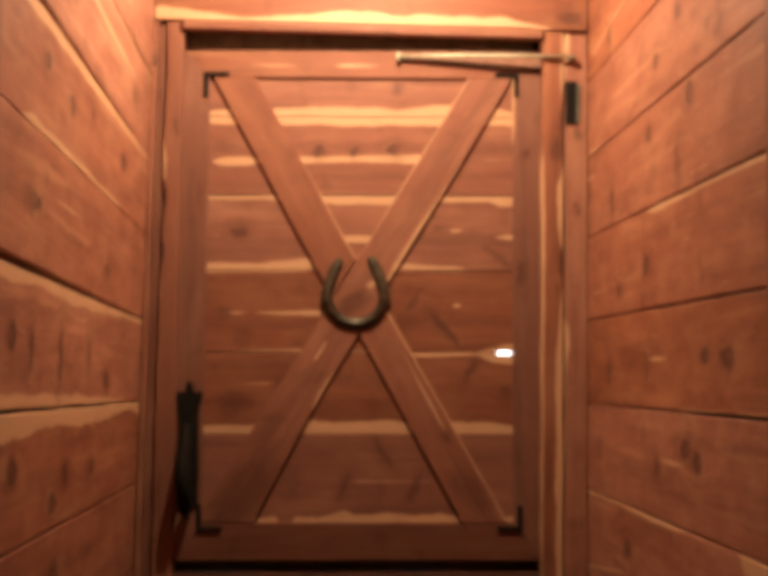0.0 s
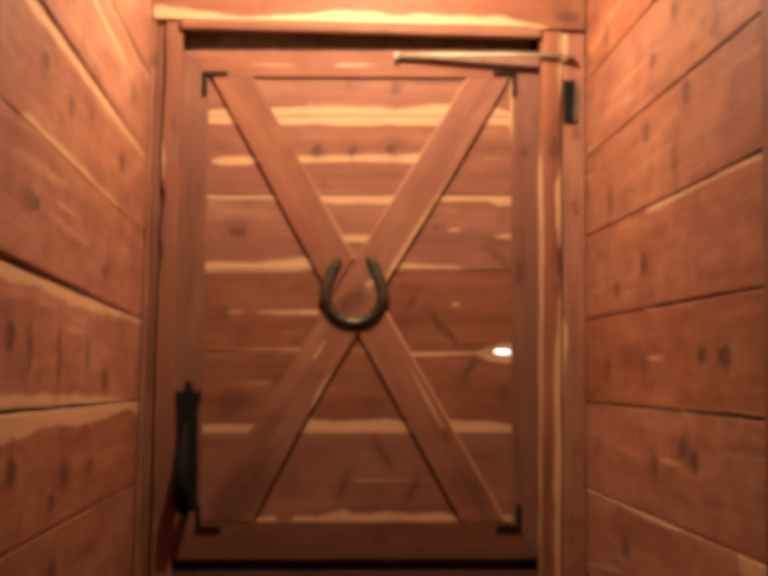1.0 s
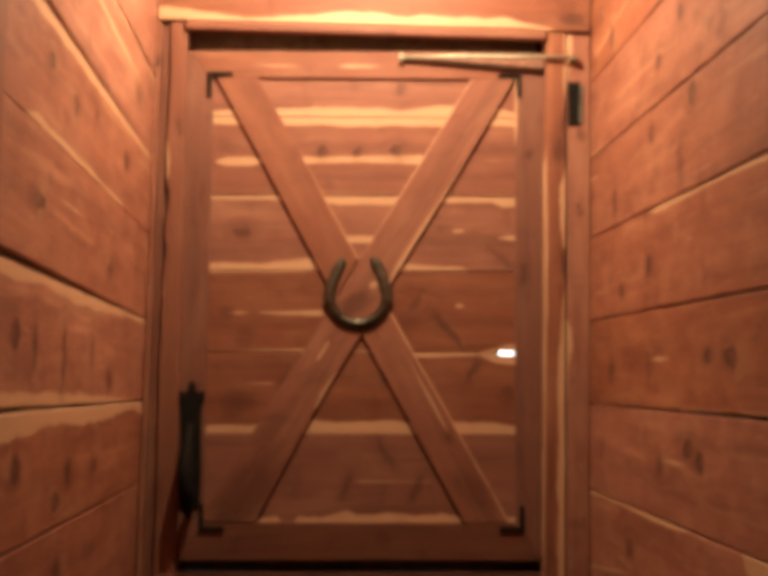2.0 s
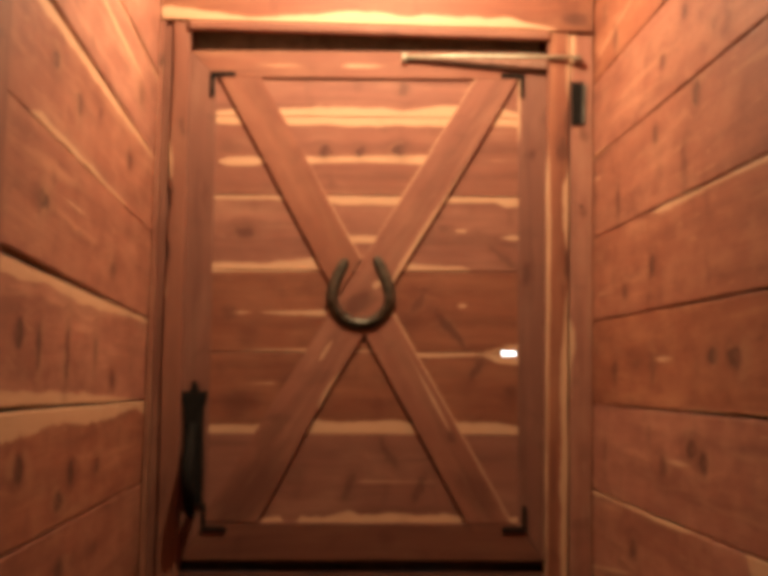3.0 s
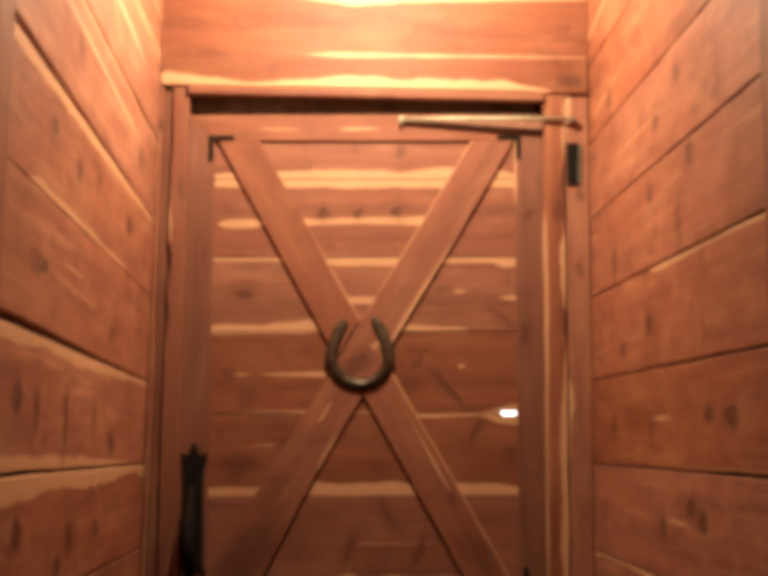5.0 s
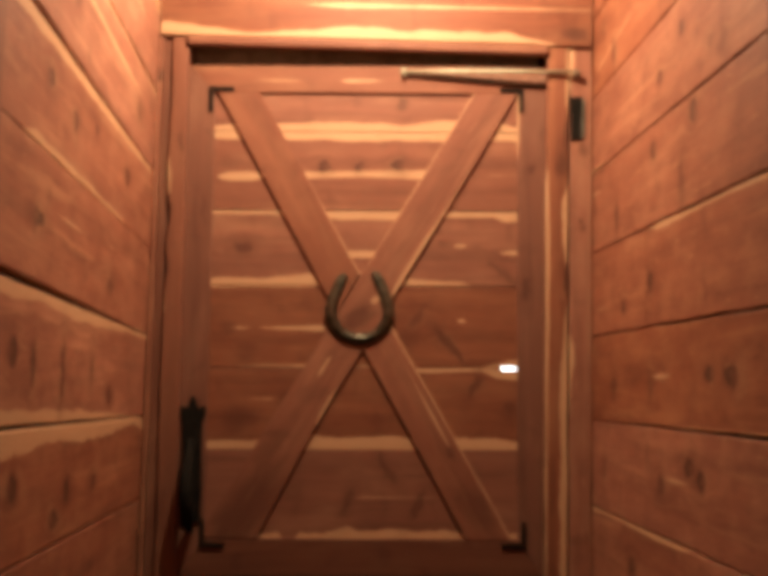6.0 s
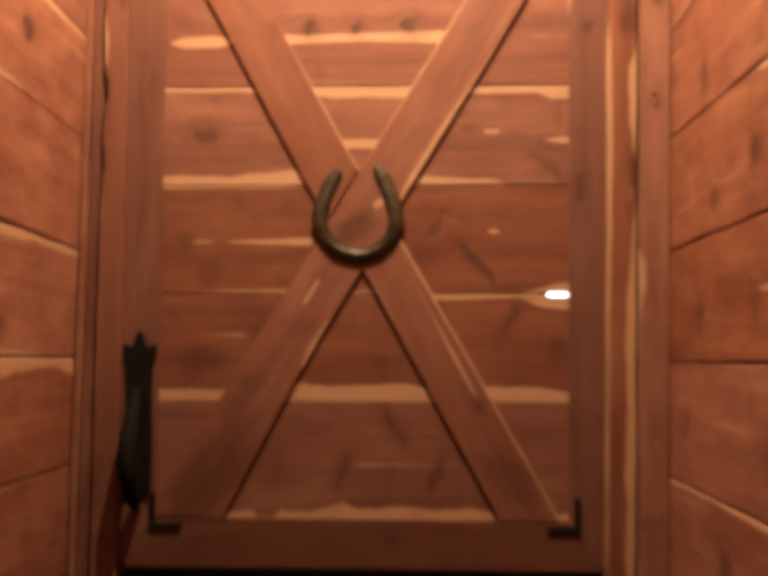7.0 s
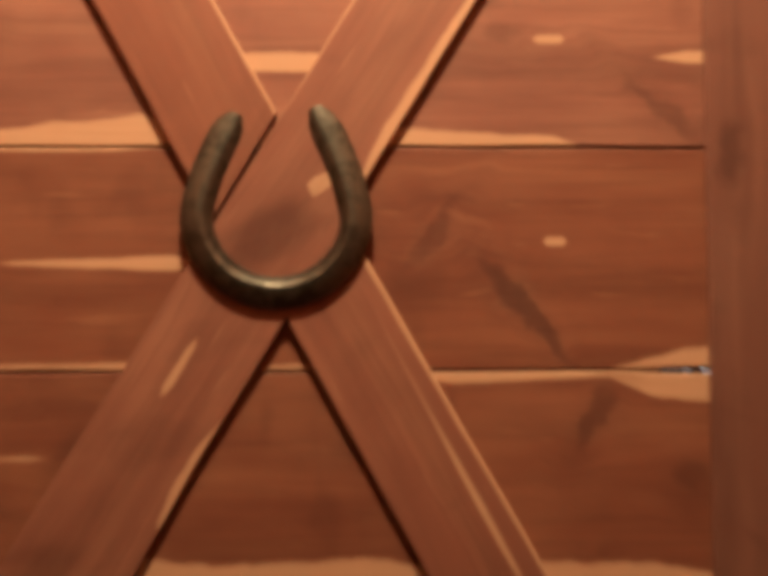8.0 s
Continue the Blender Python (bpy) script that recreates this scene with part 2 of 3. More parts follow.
def board(name, parent, a0, b0, a1, b1, out, thick, top=0.0, bottom=0.0, mid=(0.5, 0.0), knots=(), steps=18,
          wane=0.0006, cup=0.0008, bevel=0.0022, cut_top=0.0, cut_bottom=0.0, label="", material=None, paleness=0.0):
    """A sawn board on the quad a0-b0 (lower edge, from start to end) and a1-b1 (upper edge); out: the way its face looks.
    top, bottom: sapwood width along those edges; mid: (height as a share of the width, half width) of a pale streak;
    knots: (metres along, metres up from the lower edge, half length, half height, strength, slant); cuts: how far an edge is worn back."""
    seed = next(SEEDS)
    a0, b0, a1, b1, out = (Vector(p) for p in (a0, b0, a1, b1, out))
    out.normalize()
    length = ((b0 - a0).length + (b1 - a1).length) / 2
    width = ((a1 - a0).length + (b1 - b0).length) / 2
    verts, data = [], []
    for i in range(steps + 1):
        s = i / steps
        lo, hi = a0.lerp(b0, s), a1.lerp(b1, s)
        w = (hi - lo).length
        up = (hi - lo).normalized()
        e0 = wane * smooth_noise(s * length * 14, seed) + along(cut_bottom, s)
        e1 = wane * smooth_noise(s * length * 14, seed + 0.37) + along(cut_top, s)
        bow = cup * smooth_noise(s * length * 2.3, seed + 0.71)
        section = ((e0, -thick), (e0, -bevel), (e0 + bevel * 0.3, -bevel * 0.3), (e0 + bevel, 0), (w * 0.35, bow), (w * 0.65, bow),
                   (w - e1 - bevel, 0), (w - e1 - bevel * 0.3, -bevel * 0.3), (w - e1, -bevel), (w - e1, -thick))
        mh, mw = along(mid[0], s), along(mid[1], s)
        for across, depth in section:
            verts.append(lo + up * across + out * depth)
            data.append((s * length, across, w - across, across, across - mh * w, along(top, s), along(bottom, s), mw))
    n = 10
    faces = []
    for i in range(steps):
        for j in range(n):
            faces.append((i * n + j, i * n + (j + 1) % n, (i + 1) * n + (j + 1) % n, (i + 1) * n + j))
    faces.append(tuple(reversed(range(n))))
    faces.append(tuple(range(steps * n, steps * n + n)))
    me = bpy.data.meshes.new(name)
    centre = (a0 + b0 + a1 + b1) / 4
    me.from_pydata([v - centre for v in verts], [], faces)
    bm = bmesh.new()
    bm.from_mesh(me)
    bmesh.ops.recalc_face_normals(bm, faces=bm.faces)
    bm.to_mesh(me)
    bm.free()
    gr = me.attributes.new("grain", "FLOAT_VECTOR", "POINT")
    for i, d in enumerate(data):
        gr.data[i].vector = (d[0], d[1], seed * 1.0)
    for j, key in ((2, "d_top"), (3, "d_bottom"), (4, "d_mid"), (5, "sap_top"), (6, "sap_bottom"), (7, "sap_mid")):
        at = me.attributes.new(key, "FLOAT", "POINT")
        for i, d in enumerate(data):
            at.data[i].value = d[j]
    me.materials.append(material or CEDAR)
    ob = new(name, me)
    ob["paleness"] = float(paleness)
    ob.location = centre
    if parent is not None:
        ob.parent = parent
        ob.matrix_parent_inverse = Matrix.Translation(-parent.location)
    for i in range(N_KNOTS):
        x = knots[i] if i < len(knots) else (-9, -9, 0.01, 0.01)
        ob[f"knot_{i}"] = (float(x[0]), float(x[1]), float(x[5]) if len(x) > 5 else 0.0)
        ob[f"knot_size_{i}"] = (float(x[2]), float(x[3]), float(x[4]) if len(x) > 4 else 1.0)
    if label:
        tagged(ob, label)
    return ob


def box_bm(lo, hi, bevel=0.0, bm=None):
    bm = bm or bmesh.new()
    lo, hi = Vector(lo), Vector(hi)
    made = bmesh.ops.create_cube(bm, size=1.0, matrix=Matrix.Translation((lo + hi) / 2) @ Matrix.Diagonal((*(hi - lo), 1)))
    if bevel:
        edges = {e for v in made["verts"] for e in v.link_edges}
        bmesh.ops.bevel(bm, geom=list(edges), offset=bevel, segments=2, affect="EDGES", profile=0.6)
    return bm


def outline_bm(points, y_front, y_back, bevel=0.001):
    """A flat plate in the plane of the door, from an outline of (x, z)."""
    bm = bmesh.new()
    face = bm.faces.new([bm.verts.new((x, y_back, z)) for x, z in points])
    more = bmesh.ops.extrude_face_region(bm, geom=[face])
    bmesh.ops.translate(bm, vec=(0, y_front - y_back, 0), verts=[v for v in more["geom"] if isinstance(v, bmesh.types.BMVert)])
    bmesh.ops.recalc_face_normals(bm, faces=bm.faces)
    if bevel:
        rim = [e for e in bm.edges if all(abs(v.co.y - y_front) < 1e-6 for v in e.verts)]
        bmesh.ops.bevel(bm, geom=rim, offset=bevel, segments=2, affect="EDGES", profile=0.6)
    return bm


def tube_bm(points, radii, sides=12, flat=1.0, bm=None, side=(0, 1, 0)):
    """A rounded bar along points; flat squeezes it along side."""
    bm = bm or bmesh.new()
    pts = [Vector(p) for p in points]
    side = Vector(side).normalized()
    loops = []
    for i, p in enumerate(pts):
        t = (pts[min(i + 1, len(pts) - 1)] - pts[max(i - 1, 0)]).normalized()
        nrm = t.cross(side).normalized()
        bi = t.cross(nrm).normalized()
        r = radii[i] if isinstance(radii, (list, tuple)) else radii
        loops.append([bm.verts.new(p + nrm * math.cos(q) * r + bi * math.sin(q) * r * flat)
                      for q in (2 * math.pi * j / sides for j in range(sides))])
    for a, b in zip(loops, loops[1:]):
        for j in range(sides):
            bm.faces.new((a[j], a[(j + 1) % sides], b[(j + 1) % sides], b[j]))
    bm.faces.new(loops[0])
    bm.faces.new(loops[-1])
    bmesh.ops.recalc_face_normals(bm, faces=bm.faces)
    for f in bm.faces:
        f.smooth = len(f.verts) == 4
    return bm


# ---- the shell of the passage ----
FLOOR_Z, CEIL_Z, BACK_Y = -0.036, 1.84, -3.3
R_NEAR, L_NEAR = -1.188, -1.118


def left_x(z):
    return -0.462 + 0.027 * z


def right_x(z):
    return 0.464 + 0.006 * z


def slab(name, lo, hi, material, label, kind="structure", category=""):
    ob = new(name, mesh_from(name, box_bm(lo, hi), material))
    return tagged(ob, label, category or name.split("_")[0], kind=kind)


ground = slab("ground", (-120, -120, -0.35), (120, 120, -0.22), GROUND, "dry pale bare ground outside the door", category="ground")
backdrop = slab("backdrop", (-60, 60, -1), (60, 60.2, 40), bright_day, "bright white daylight far beyond the door", category="backdrop")
# added dark slab that cuts off the chink's daylight when the camera comes near
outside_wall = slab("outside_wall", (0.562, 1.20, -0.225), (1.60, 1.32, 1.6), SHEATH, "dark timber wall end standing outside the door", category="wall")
floor = slab("floor", (-0.75, BACK_Y, FLOOR_Z - 0.16), (0.75, 0.12, FLOOR_Z - 0.022), SHEATH, "dark brown plank floor of the narrow passage")
ceiling = slab("ceiling", (-0.75, BACK_Y, CEIL_Z), (0.75, 0.2, CEIL_Z + 0.1), CEILING_WOOD, "brown wooden ceiling over the narrow passage")
wall_back = slab("wall_back", (-0.75, BACK_Y - 0.1, FLOOR_Z), (0.75, BACK_Y, CEIL_Z), CEILING_WOOD, "plain brown wooden wall closing the passage", category="wall")


def leaning_slab(name, x_low, x_high, side, y0, y1, material, label):
    """A wall behind the boards, 0.1 m thick, leaning as they do."""
    bm = bmesh.new()
    ring = [bm.verts.new((x, y0, z)) for x, z in ((x_low, FLOOR_Z - 0.1), (x_high, CEIL_Z), (x_high + side * 0.1, CEIL_Z), (x_low + side * 0.1, FLOOR_Z - 0.1))]
    face = bm.faces.new(ring)
    more = bmesh.ops.extrude_face_region(bm, geom=[face])
    bmesh.ops.translate(bm, vec=(0, y1 - y0, 0), verts=[v for v in more["geom"] if isinstance(v, bmesh.types.BMVert)])
    bmesh.ops.recalc_face_normals(bm, faces=bm.faces)
    return tagged(new(name, mesh_from(name, bm, material)), label, "wall", kind="structure")


wall_left = leaning_slab("wall_left", left_x(FLOOR_Z) - 0.028, left_x(CEIL_Z) - 0.028, -1, BACK_Y, 0.15, SHEATH, "side wall clad in wide horizontal red cedar boards with open joints")
wall_right = leaning_slab("wall_right", right_x(FLOOR_Z) + 0.028, right_x(CEIL_Z) + 0.028, 1, BACK_Y, 0.15, SHEATH, "side wall clad in wide horizontal knotty red cedar boards")
wall_door = slab("wall_door", (-0.56, 0.045, 1.16), (0.60, 0.14, CEIL_Z), SHEATH, "wall over the low door clad in red cedar boards", category="wall")
wall_door_left = slab("wall_door_side", (-0.56, 0.045, FLOOR_Z - 0.1), (-0.375, 0.14, 1.158), SHEATH, "narrow cedar wall beside the low door", category="wall")
wall_door_right = slab("wall_door_side", (0.366, 0.045, FLOOR_Z - 0.1), (0.60, 0.14, 1.158), SHEATH, "narrow cedar wall beside the low door", category="wall")


# ---- side walls, board by board ----
def knots_on(found, y_start, z0, z1):
    """Knots given as (y, z, half length, half height) that fall on the board between two sloping joints."""
    out = []
    for y, z, *size in found:
        if z0(y) + 0.004 < z < z1(y) - 0.004:
            out.append((abs(y - y_start), z - z0(y), size[0] * 1.05, size[1] * 1.05, min(1.0, (size[2] if len(size) > 2 else 1.0) * 1.25)))
    return out[:N_KNOTS]


def clad(parent, x_at, sign, far_y, near_y, joints, saps, found, butts):
    """Boards between neighbouring joints (height at the door end, at the near end, gap at both); butts: rows of two lengths."""
    for row, ((f0, n0, gf0, gn0), (f1, n1, gf1, gn1), sap) in enumerate(zip(joints, joints[1:], saps)):
        f1, n1 = min(f1, CEIL_Z - .003), min(n1, CEIL_Z - .003)
        if min(f1 - f0, n1 - n0) < 0.03:
            continue
        def line(a, b):
            return lambda y: a + (b - a) * (y - far_y) / (near_y - far_y)
        low, high = line(f0 + gf0 / 2, n0 + gn0 / 2), line(f1 - gf1 / 2, n1 - gn1 / 2)
        ends = [far_y, *butts.get(row, ()), near_y]
        for y0, y1 in zip(ends, ends[1:]):
            y0, y1 = (y0 - .0015 if y0 != far_y else y0), (y1 + .0015 if y1 != near_y else y1)
            q0, q1 = (y0 - far_y) / (near_y - far_y), (y1 - far_y) / (near_y - far_y)
            kn = knots_on([k for k in found if y1 < k[0] < y0], y0, line(f0, n0), line(f1, n1))
            while len(kn) < N_KNOTS and len(ends) == 2:
                kn.append((random.uniform(.05, 1.05), random.uniform(.03, .14), random.uniform(.010, .026), random.uniform(.006, .028), random.uniform(.2, .5)))
            own = {key: cut_out(value, q0, q1) for key, value in sap.items()}
            board("plank", parent, (x_at(low(y0)), y0, low(y0)), (x_at(low(y1)), y1, low(y1)), (x_at(high(y0)), y0, high(y0)), (x_at(high(y1)), y1, high(y1)),
                  (sign, 0, 0), 0.02, knots=kn, steps=34, wane=0.0014, cup=0.0015, paleness=0.30, **own)


def cut_out(value, q0, q1):
    """The stretch from q0 to q1 of a profile along a board, as a profile of its own."""
    if isinstance(value, tuple):
        return tuple(cut_out(v, q0, q1) for v in value)
    return [((q - q0) / (q1 - q0), v) for q, v in value] if isinstance(value, list) else value


RIGHT_JOINTS = [(-0.17, -0.10, .003, .003), (0.008, 0.052, .003, .003), (0.182, 0.218, .003, .003), (0.357, 0.384, .002, .005), (0.528, 0.536, .003, .004),
                (0.700, 0.694, .002, .004), (0.866, 0.857, .002, .004), (1.023, 1.018, .002, .003), (1.19, 1.18, .003, .003), (1.36, 1.345, .003, .003),
                (1.53, 1.51, .003, .003), (1.70, 1.68, .003, .003), (1.87, 1.85, .003, .003), (2.04, 2.02, .003, .003)]
RIGHT_SAPS = [dict(), dict(top=[(0, .003), (.05, .010), (.1, .004), (.3, .003), (.42, .008), (.6, .009), (.66, .002), (.7, 0), (.88, 0), (.9, .022), (.97, .022), (.98, 0)], mid=([(0, .1), (1, .75)], [(0, .004), (.25, .004), (.4, 0)])),
              dict(mid=(.55, [(0, 0), (.5, 0), (.6, .006), (.7, 0)])),
              dict(bottom=[(.5, 0), (.7, .005), (.9, .004)], mid=(.5, [(.45, 0), (.52, .006), (.6, 0)])),
              dict(top=[(0, 0), (.44, 0), (.5, .010), (.62, .009), (.8, .006), (1, .010)], mid=(.3, [(0, 0), (.1, .003), (.3, 0)])),
              dict(mid=(.72, [(0, 0), (.05, .004), (.12, 0)])),
              dict(bottom=[(0, .004), (.06, .008), (.15, .003), (.25, 0)]),
              dict(mid=([(0, .25), (.6, .6)], [(0, 0), (.1, .004), (.35, .002), (.5, 0)])),
              dict(bottom=[(0, 0), (.4, 0), (.5, .008), (.9, .012)], mid=([(0, .3), (.5, .8)], [(0, .006), (.3, .004), (.5, 0)])),
              dict(bottom=.01), dict(top=.01), dict(), dict(bottom=.012)]
RIGHT_KNOTS = [(-.82, .831, .022, .018), (-.567, .817, .016, .014), (-.268, .745, .012, .035, .7), (-.513, .672, .012, .034, .75), (-.548, .606, .022, .014, .8),
               (-.334, .570, .018, .012, .8), (-.897, .454, .022, .013), (-1.0, .452, .03, .015, .8), (-.245, .427, .02, .03, .5), (-.793, .322, .03, .015),
               (-.858, .309, .026, .014, .9), (-.755, .735, .02, .05, .4), (-.246, 1.06, .02, .03, .6), (-.758, .968, .018, .012, .6), (-.547, .43, .02, .03, .4),
               (-.62, .28, .03, .02, .5), (-.4, .12, .03, .02, .6), (-.62, .93, .02, .014, .6)]
clad(wall_right, right_x, -1, 0.004, R_NEAR, RIGHT_JOINTS, RIGHT_SAPS, RIGHT_KNOTS, {1: (-.89,), 4: (-.512,)})

LEFT_JOINTS = [(-0.15, -0.16, .003, .003), (0.03, 0.012, .003, .003), (0.195, 0.201, .003, .005), (0.361, 0.386, .003, .006), (0.527, 0.585, .002, .014),
               (0.704, 0.778, 0.0, .001), (0.861, 0.961, .001, .015), (1.03, 1.140, .007, .003), (1.20, 1.31, .003, .003), (1.37, 1.48, .003, .003),
               (1.54, 1.65, .003, .003), (1.71, 1.82, .003, .003), (1.88, 1.99, .003, .003), (2.05, 2.16, .003, .003)]
LEFT_SAPS = [dict(), dict(), dict(top=[(0, .03), (.12, .012), (.25, .022), (.5, .030), (.65, .022), (1, .045)]),
             dict(top=[(0, .012), (.2, .010), (.35, .018), (.6, .024), (.75, .014), (1, .026)], bottom=[(0, 0), (.2, .006), (.5, .018), (.9, .022)]),
             dict(mid=(.6, [(.5, 0), (.62, .004), (.75, 0)])),
             dict(bottom=[(0, 0), (.24, 0), (.3, .007), (.5, .011), (.84, .016), (.86, .004), (.875, 0)], top=[(0, .004), (.1, .012), (.5, .018), (1, .024)]),
             dict(top=[(0, .014), (.12, .006), (.5, .010), (1, .012)], mid=([(0, .62), (1, .8)], [(.1, 0), (.3, .007), (.9, .006)])),
             dict(top=[(0, .016), (.15, .008), (.5, .012), (1, .01)], mid=([(0, .55), (1, .75)], [(.1, 0), (.3, .008), (.9, .006)])),
             dict(bottom=[(0, .018), (.3, .012), (1, .004)], mid=(.5, [(0, .006), (.6, .003)])), dict(top=.012), dict(), dict(bottom=.012), dict()]
LEFT_KNOTS = [(-.854, .866, .02, .016), (-.702, .834, .018, .018), (-.549, .851, .012, .010), (-.289, .813, .022, .014, .8), (-.886, .661, .03, .014, .8),
              (-.977, .478, .022, .02, .9), (-.88, .465, .015, .03, .7), (-.712, .450, .012, .045, .8), (-.512, .455, .014, .03, .6), (-.364, .410, .02, .016, .8),
              (-.949, .301, .025, .02), (-.65, .272, .018, .02, .9), (-.72, .235, .03, .014, .8), (-.458, .268, .018, .018, .7), (-.276, .516, .008, .03, .9),
              (-.4, .6, .03, .018, .5), (-.2, .95, .03, .02, .5), (-.7, .13, .03, .02, .6)]
clad(wall_left, left_x, 1, 0.004, L_NEAR, LEFT_JOINTS, LEFT_SAPS, LEFT_KNOTS, {})

# upright trim where the cladding ends, and plain boarding behind it
trim = tagged(board("trim", None, (left_x(0) + .012, L_NEAR - .004, FLOOR_Z), (left_x(2) + .012, L_NEAR - .004, CEIL_Z), (left_x(0) + .012, L_NEAR - .13, FLOOR_Z), (left_x(2) + .012, L_NEAR - .13, CEIL_Z),
                    (1, 0, 0), 0.035), "upright cedar trim board at the end of the cladding", "trim", kind="structure")
trim_b = tagged(board("trim", None, (right_x(0) - .012, R_NEAR - .004, FLOOR_Z), (right_x(2) - .012, R_NEAR - .004, CEIL_Z), (right_x(0) - .012, R_NEAR - .13, FLOOR_Z), (right_x(2) - .012, R_NEAR - .13, CEIL_Z),
                      (-1, 0, 0), 0.035), "upright cedar trim board at the end of the cladding", "trim", kind="structure")

# ---- the wall over the door ----
lintel_board = board("plank", wall_door, (-0.427, -0.030, 1.150), (0.467, -0.030, 1.133), (-0.429, -0.030, 1.338), (0.470, -0.030, 1.338), (0, -1, 0), 0.045,
                     bottom=[(0, .026), (.1, .020), (.2, .008), (.3, .016), (.45, .024), (.8, .022), (.89, .006), (.92, 0)],
                     top=[(.3, 0), (.45, .018), (.6, .012), (.95, .008)], mid=(.36, [(.3, 0), (.42, .006), (.7, .004), (1, .002)]),
                     cut_bottom=[(0, 0), (.885, 0), (.895, -.003), (1, -.003)], knots=[(.86, .022, .03, .014, .7)], steps=30)
for k_z in (1.340, 1.5045, 1.669):
    board("plank", wall_door, (left_x(k_z) + .004, -0.026, k_z), (right_x(k_z) - .003, -0.026, k_z), (left_x(k_z) + .006, -0.026, k_z + .1625), (right_x(k_z) - .003, -0.026, k_z + .1625),
          (0, -1, 0), 0.045, bottom=[(.3, 0), (.45, .02), (.9, .01)], mid=(.6, [(.1, 0), (.3, .005), (.8, 0)]))

# ---- door frame: posts, strips, header, sill ----
post_left = tagged(board("door_post", None, (-0.3852, -0.022, FLOOR_Z - .02), (-0.3693, -0.022, 1.149), (-0.4262, -0.022, FLOOR_Z - .02), (-0.4062, -0.022, 1.149), (0, -1, 0), 0.065,
                         top=[(.51, 0), (.53, .005), (.56, .004), (.575, 0), (.625, 0), (.635, .006), (.65, .005), (.66, 0), (.715, 0), (.725, .010), (.76, .009), (.785, .005), (.80, 0)],
                         cut_top=[(0, .001), (.5, 0), (.57, .003), (.6, .006), (.63, .002), (.66, .004), (.69, .009), (.715, .002), (.79, 0), (.83, .004), (1, .003)],
                         knots=[(.98, .012, .02, .008, .6), (.85, .034, .03, .008, .7), (.72, .034, .03, .008, .5)], wane=.002, steps=70, paleness=-.10),
                   "upright red cedar door post with a wavy edge", "door post", kind="structure")
strip_left = tagged(board("door_strip", None, (-0.4500, -0.025, FLOOR_Z - .02), (-0.4225, -0.025, 1.149), (-0.4610, -0.025, FLOOR_Z - .02), (-0.4315, -0.025, 1.149), (0, -1, 0), 0.065,
                          knots=[(1.12, .005, .014, .010)], wane=.0015, steps=40, paleness=.1),
                    "narrow cedar strip at the end of the side wall", "trim", kind="structure")
strip_back = tagged(board("door_strip", None, (-0.4250, -0.014, FLOOR_Z - .02), (-0.4040, -0.014, 1.149), (-0.4490, -0.014, FLOOR_Z - .02), (-0.4220, -0.014, 1.149), (0, -1, 0), 0.045, paleness=-.2, steps=20),
                    "sunken cedar strip behind the wavy edge of the door post", "trim", kind="structure")
post_right = tagged(board("door_post", None, (0.3672, -0.024, FLOOR_Z - .02), (0.3757, -0.024, 1.134), (0.4112, -0.024, FLOOR_Z - .02), (0.4182, -0.024, 1.134), (0, -1, 0), 0.065,
                          bottom=[(0, .003), (.3, .004), (.65, .007), (.75, .004), (.82, 0)], top=[(0, .016), (.3, .016), (.42, .017), (.48, .009), (.545, .004), (.555, 0), (.615, 0), (.63, .010), (.7, .013), (.74, .010), (.757, 0), (.85, 0), (.9, .005)],
                          knots=[(.70, .038, .035, .008, .8), (.94, .030, .028, .012, .7), (1.0, .040, .04, .006, .6)], wane=.002, steps=40, paleness=.08),
                    "upright red cedar door post with cream sapwood edges", "door post", kind="structure")
strip_right = tagged(board("door_strip", None, (0.4150, -0.020, FLOOR_Z - .02), (0.4220, -0.020, 1.1325), (0.4625, -0.020, FLOOR_Z - .02), (0.4690, -0.020, 1.1325), (0, -1, 0), 0.060,
                           bottom=[(.3, 0), (.40, .004), (.445, .012), (.475, .009), (.50, 0), (.9, 0), (.96, .01)], knots=[(.81, .024, .005, .004), (.97, .03, .02, .012, .5)], wane=.0012, steps=40, paleness=.14),
                     "upright cedar side strip beside the door post", "trim", kind="structure")
header = tagged(board("door_header", None, (-0.3690, -0.033, 1.1290), (0.3740, -0.033, 1.1130), (-0.3690, -0.033, 1.1480), (0.3740, -0.033, 1.1325), (0, -1, 0), 0.030, bevel=.004, paleness=-.1),
                "thin cedar header strip over the door", "trim", kind="structure")
stop = tagged(board("door_stop", None, (-0.3715, 0.034, 1.060), (0.3645, 0.034, 1.060), (-0.3715, 0.034, 1.158), (0.3645, 0.034, 1.158), (0, -1, 0), 0.02, material=FELT), "dark grey stop behind the top of the door", "trim", kind="structure")
# sill is set far darker than the boards round it
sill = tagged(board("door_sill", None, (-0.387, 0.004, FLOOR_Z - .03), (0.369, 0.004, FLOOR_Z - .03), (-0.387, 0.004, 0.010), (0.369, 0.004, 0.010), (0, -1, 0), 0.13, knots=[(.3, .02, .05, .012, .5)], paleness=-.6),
              "dark worn cedar sill under the door", "door sill", kind="structure")
# added to keep outside light from leaking under the door and through its mitres
sill_stop = tagged(board("door_stop", None, (-0.3745, 0.040, 0.0105), (0.3655, 0.040, 0.0105), (-0.3745, 0.040, 0.130), (0.3655, 0.040, 0.130), (0, -1, 0), 0.02, material=SHEATH), "dark cedar stop behind the foot of the door", "trim", kind="structure")

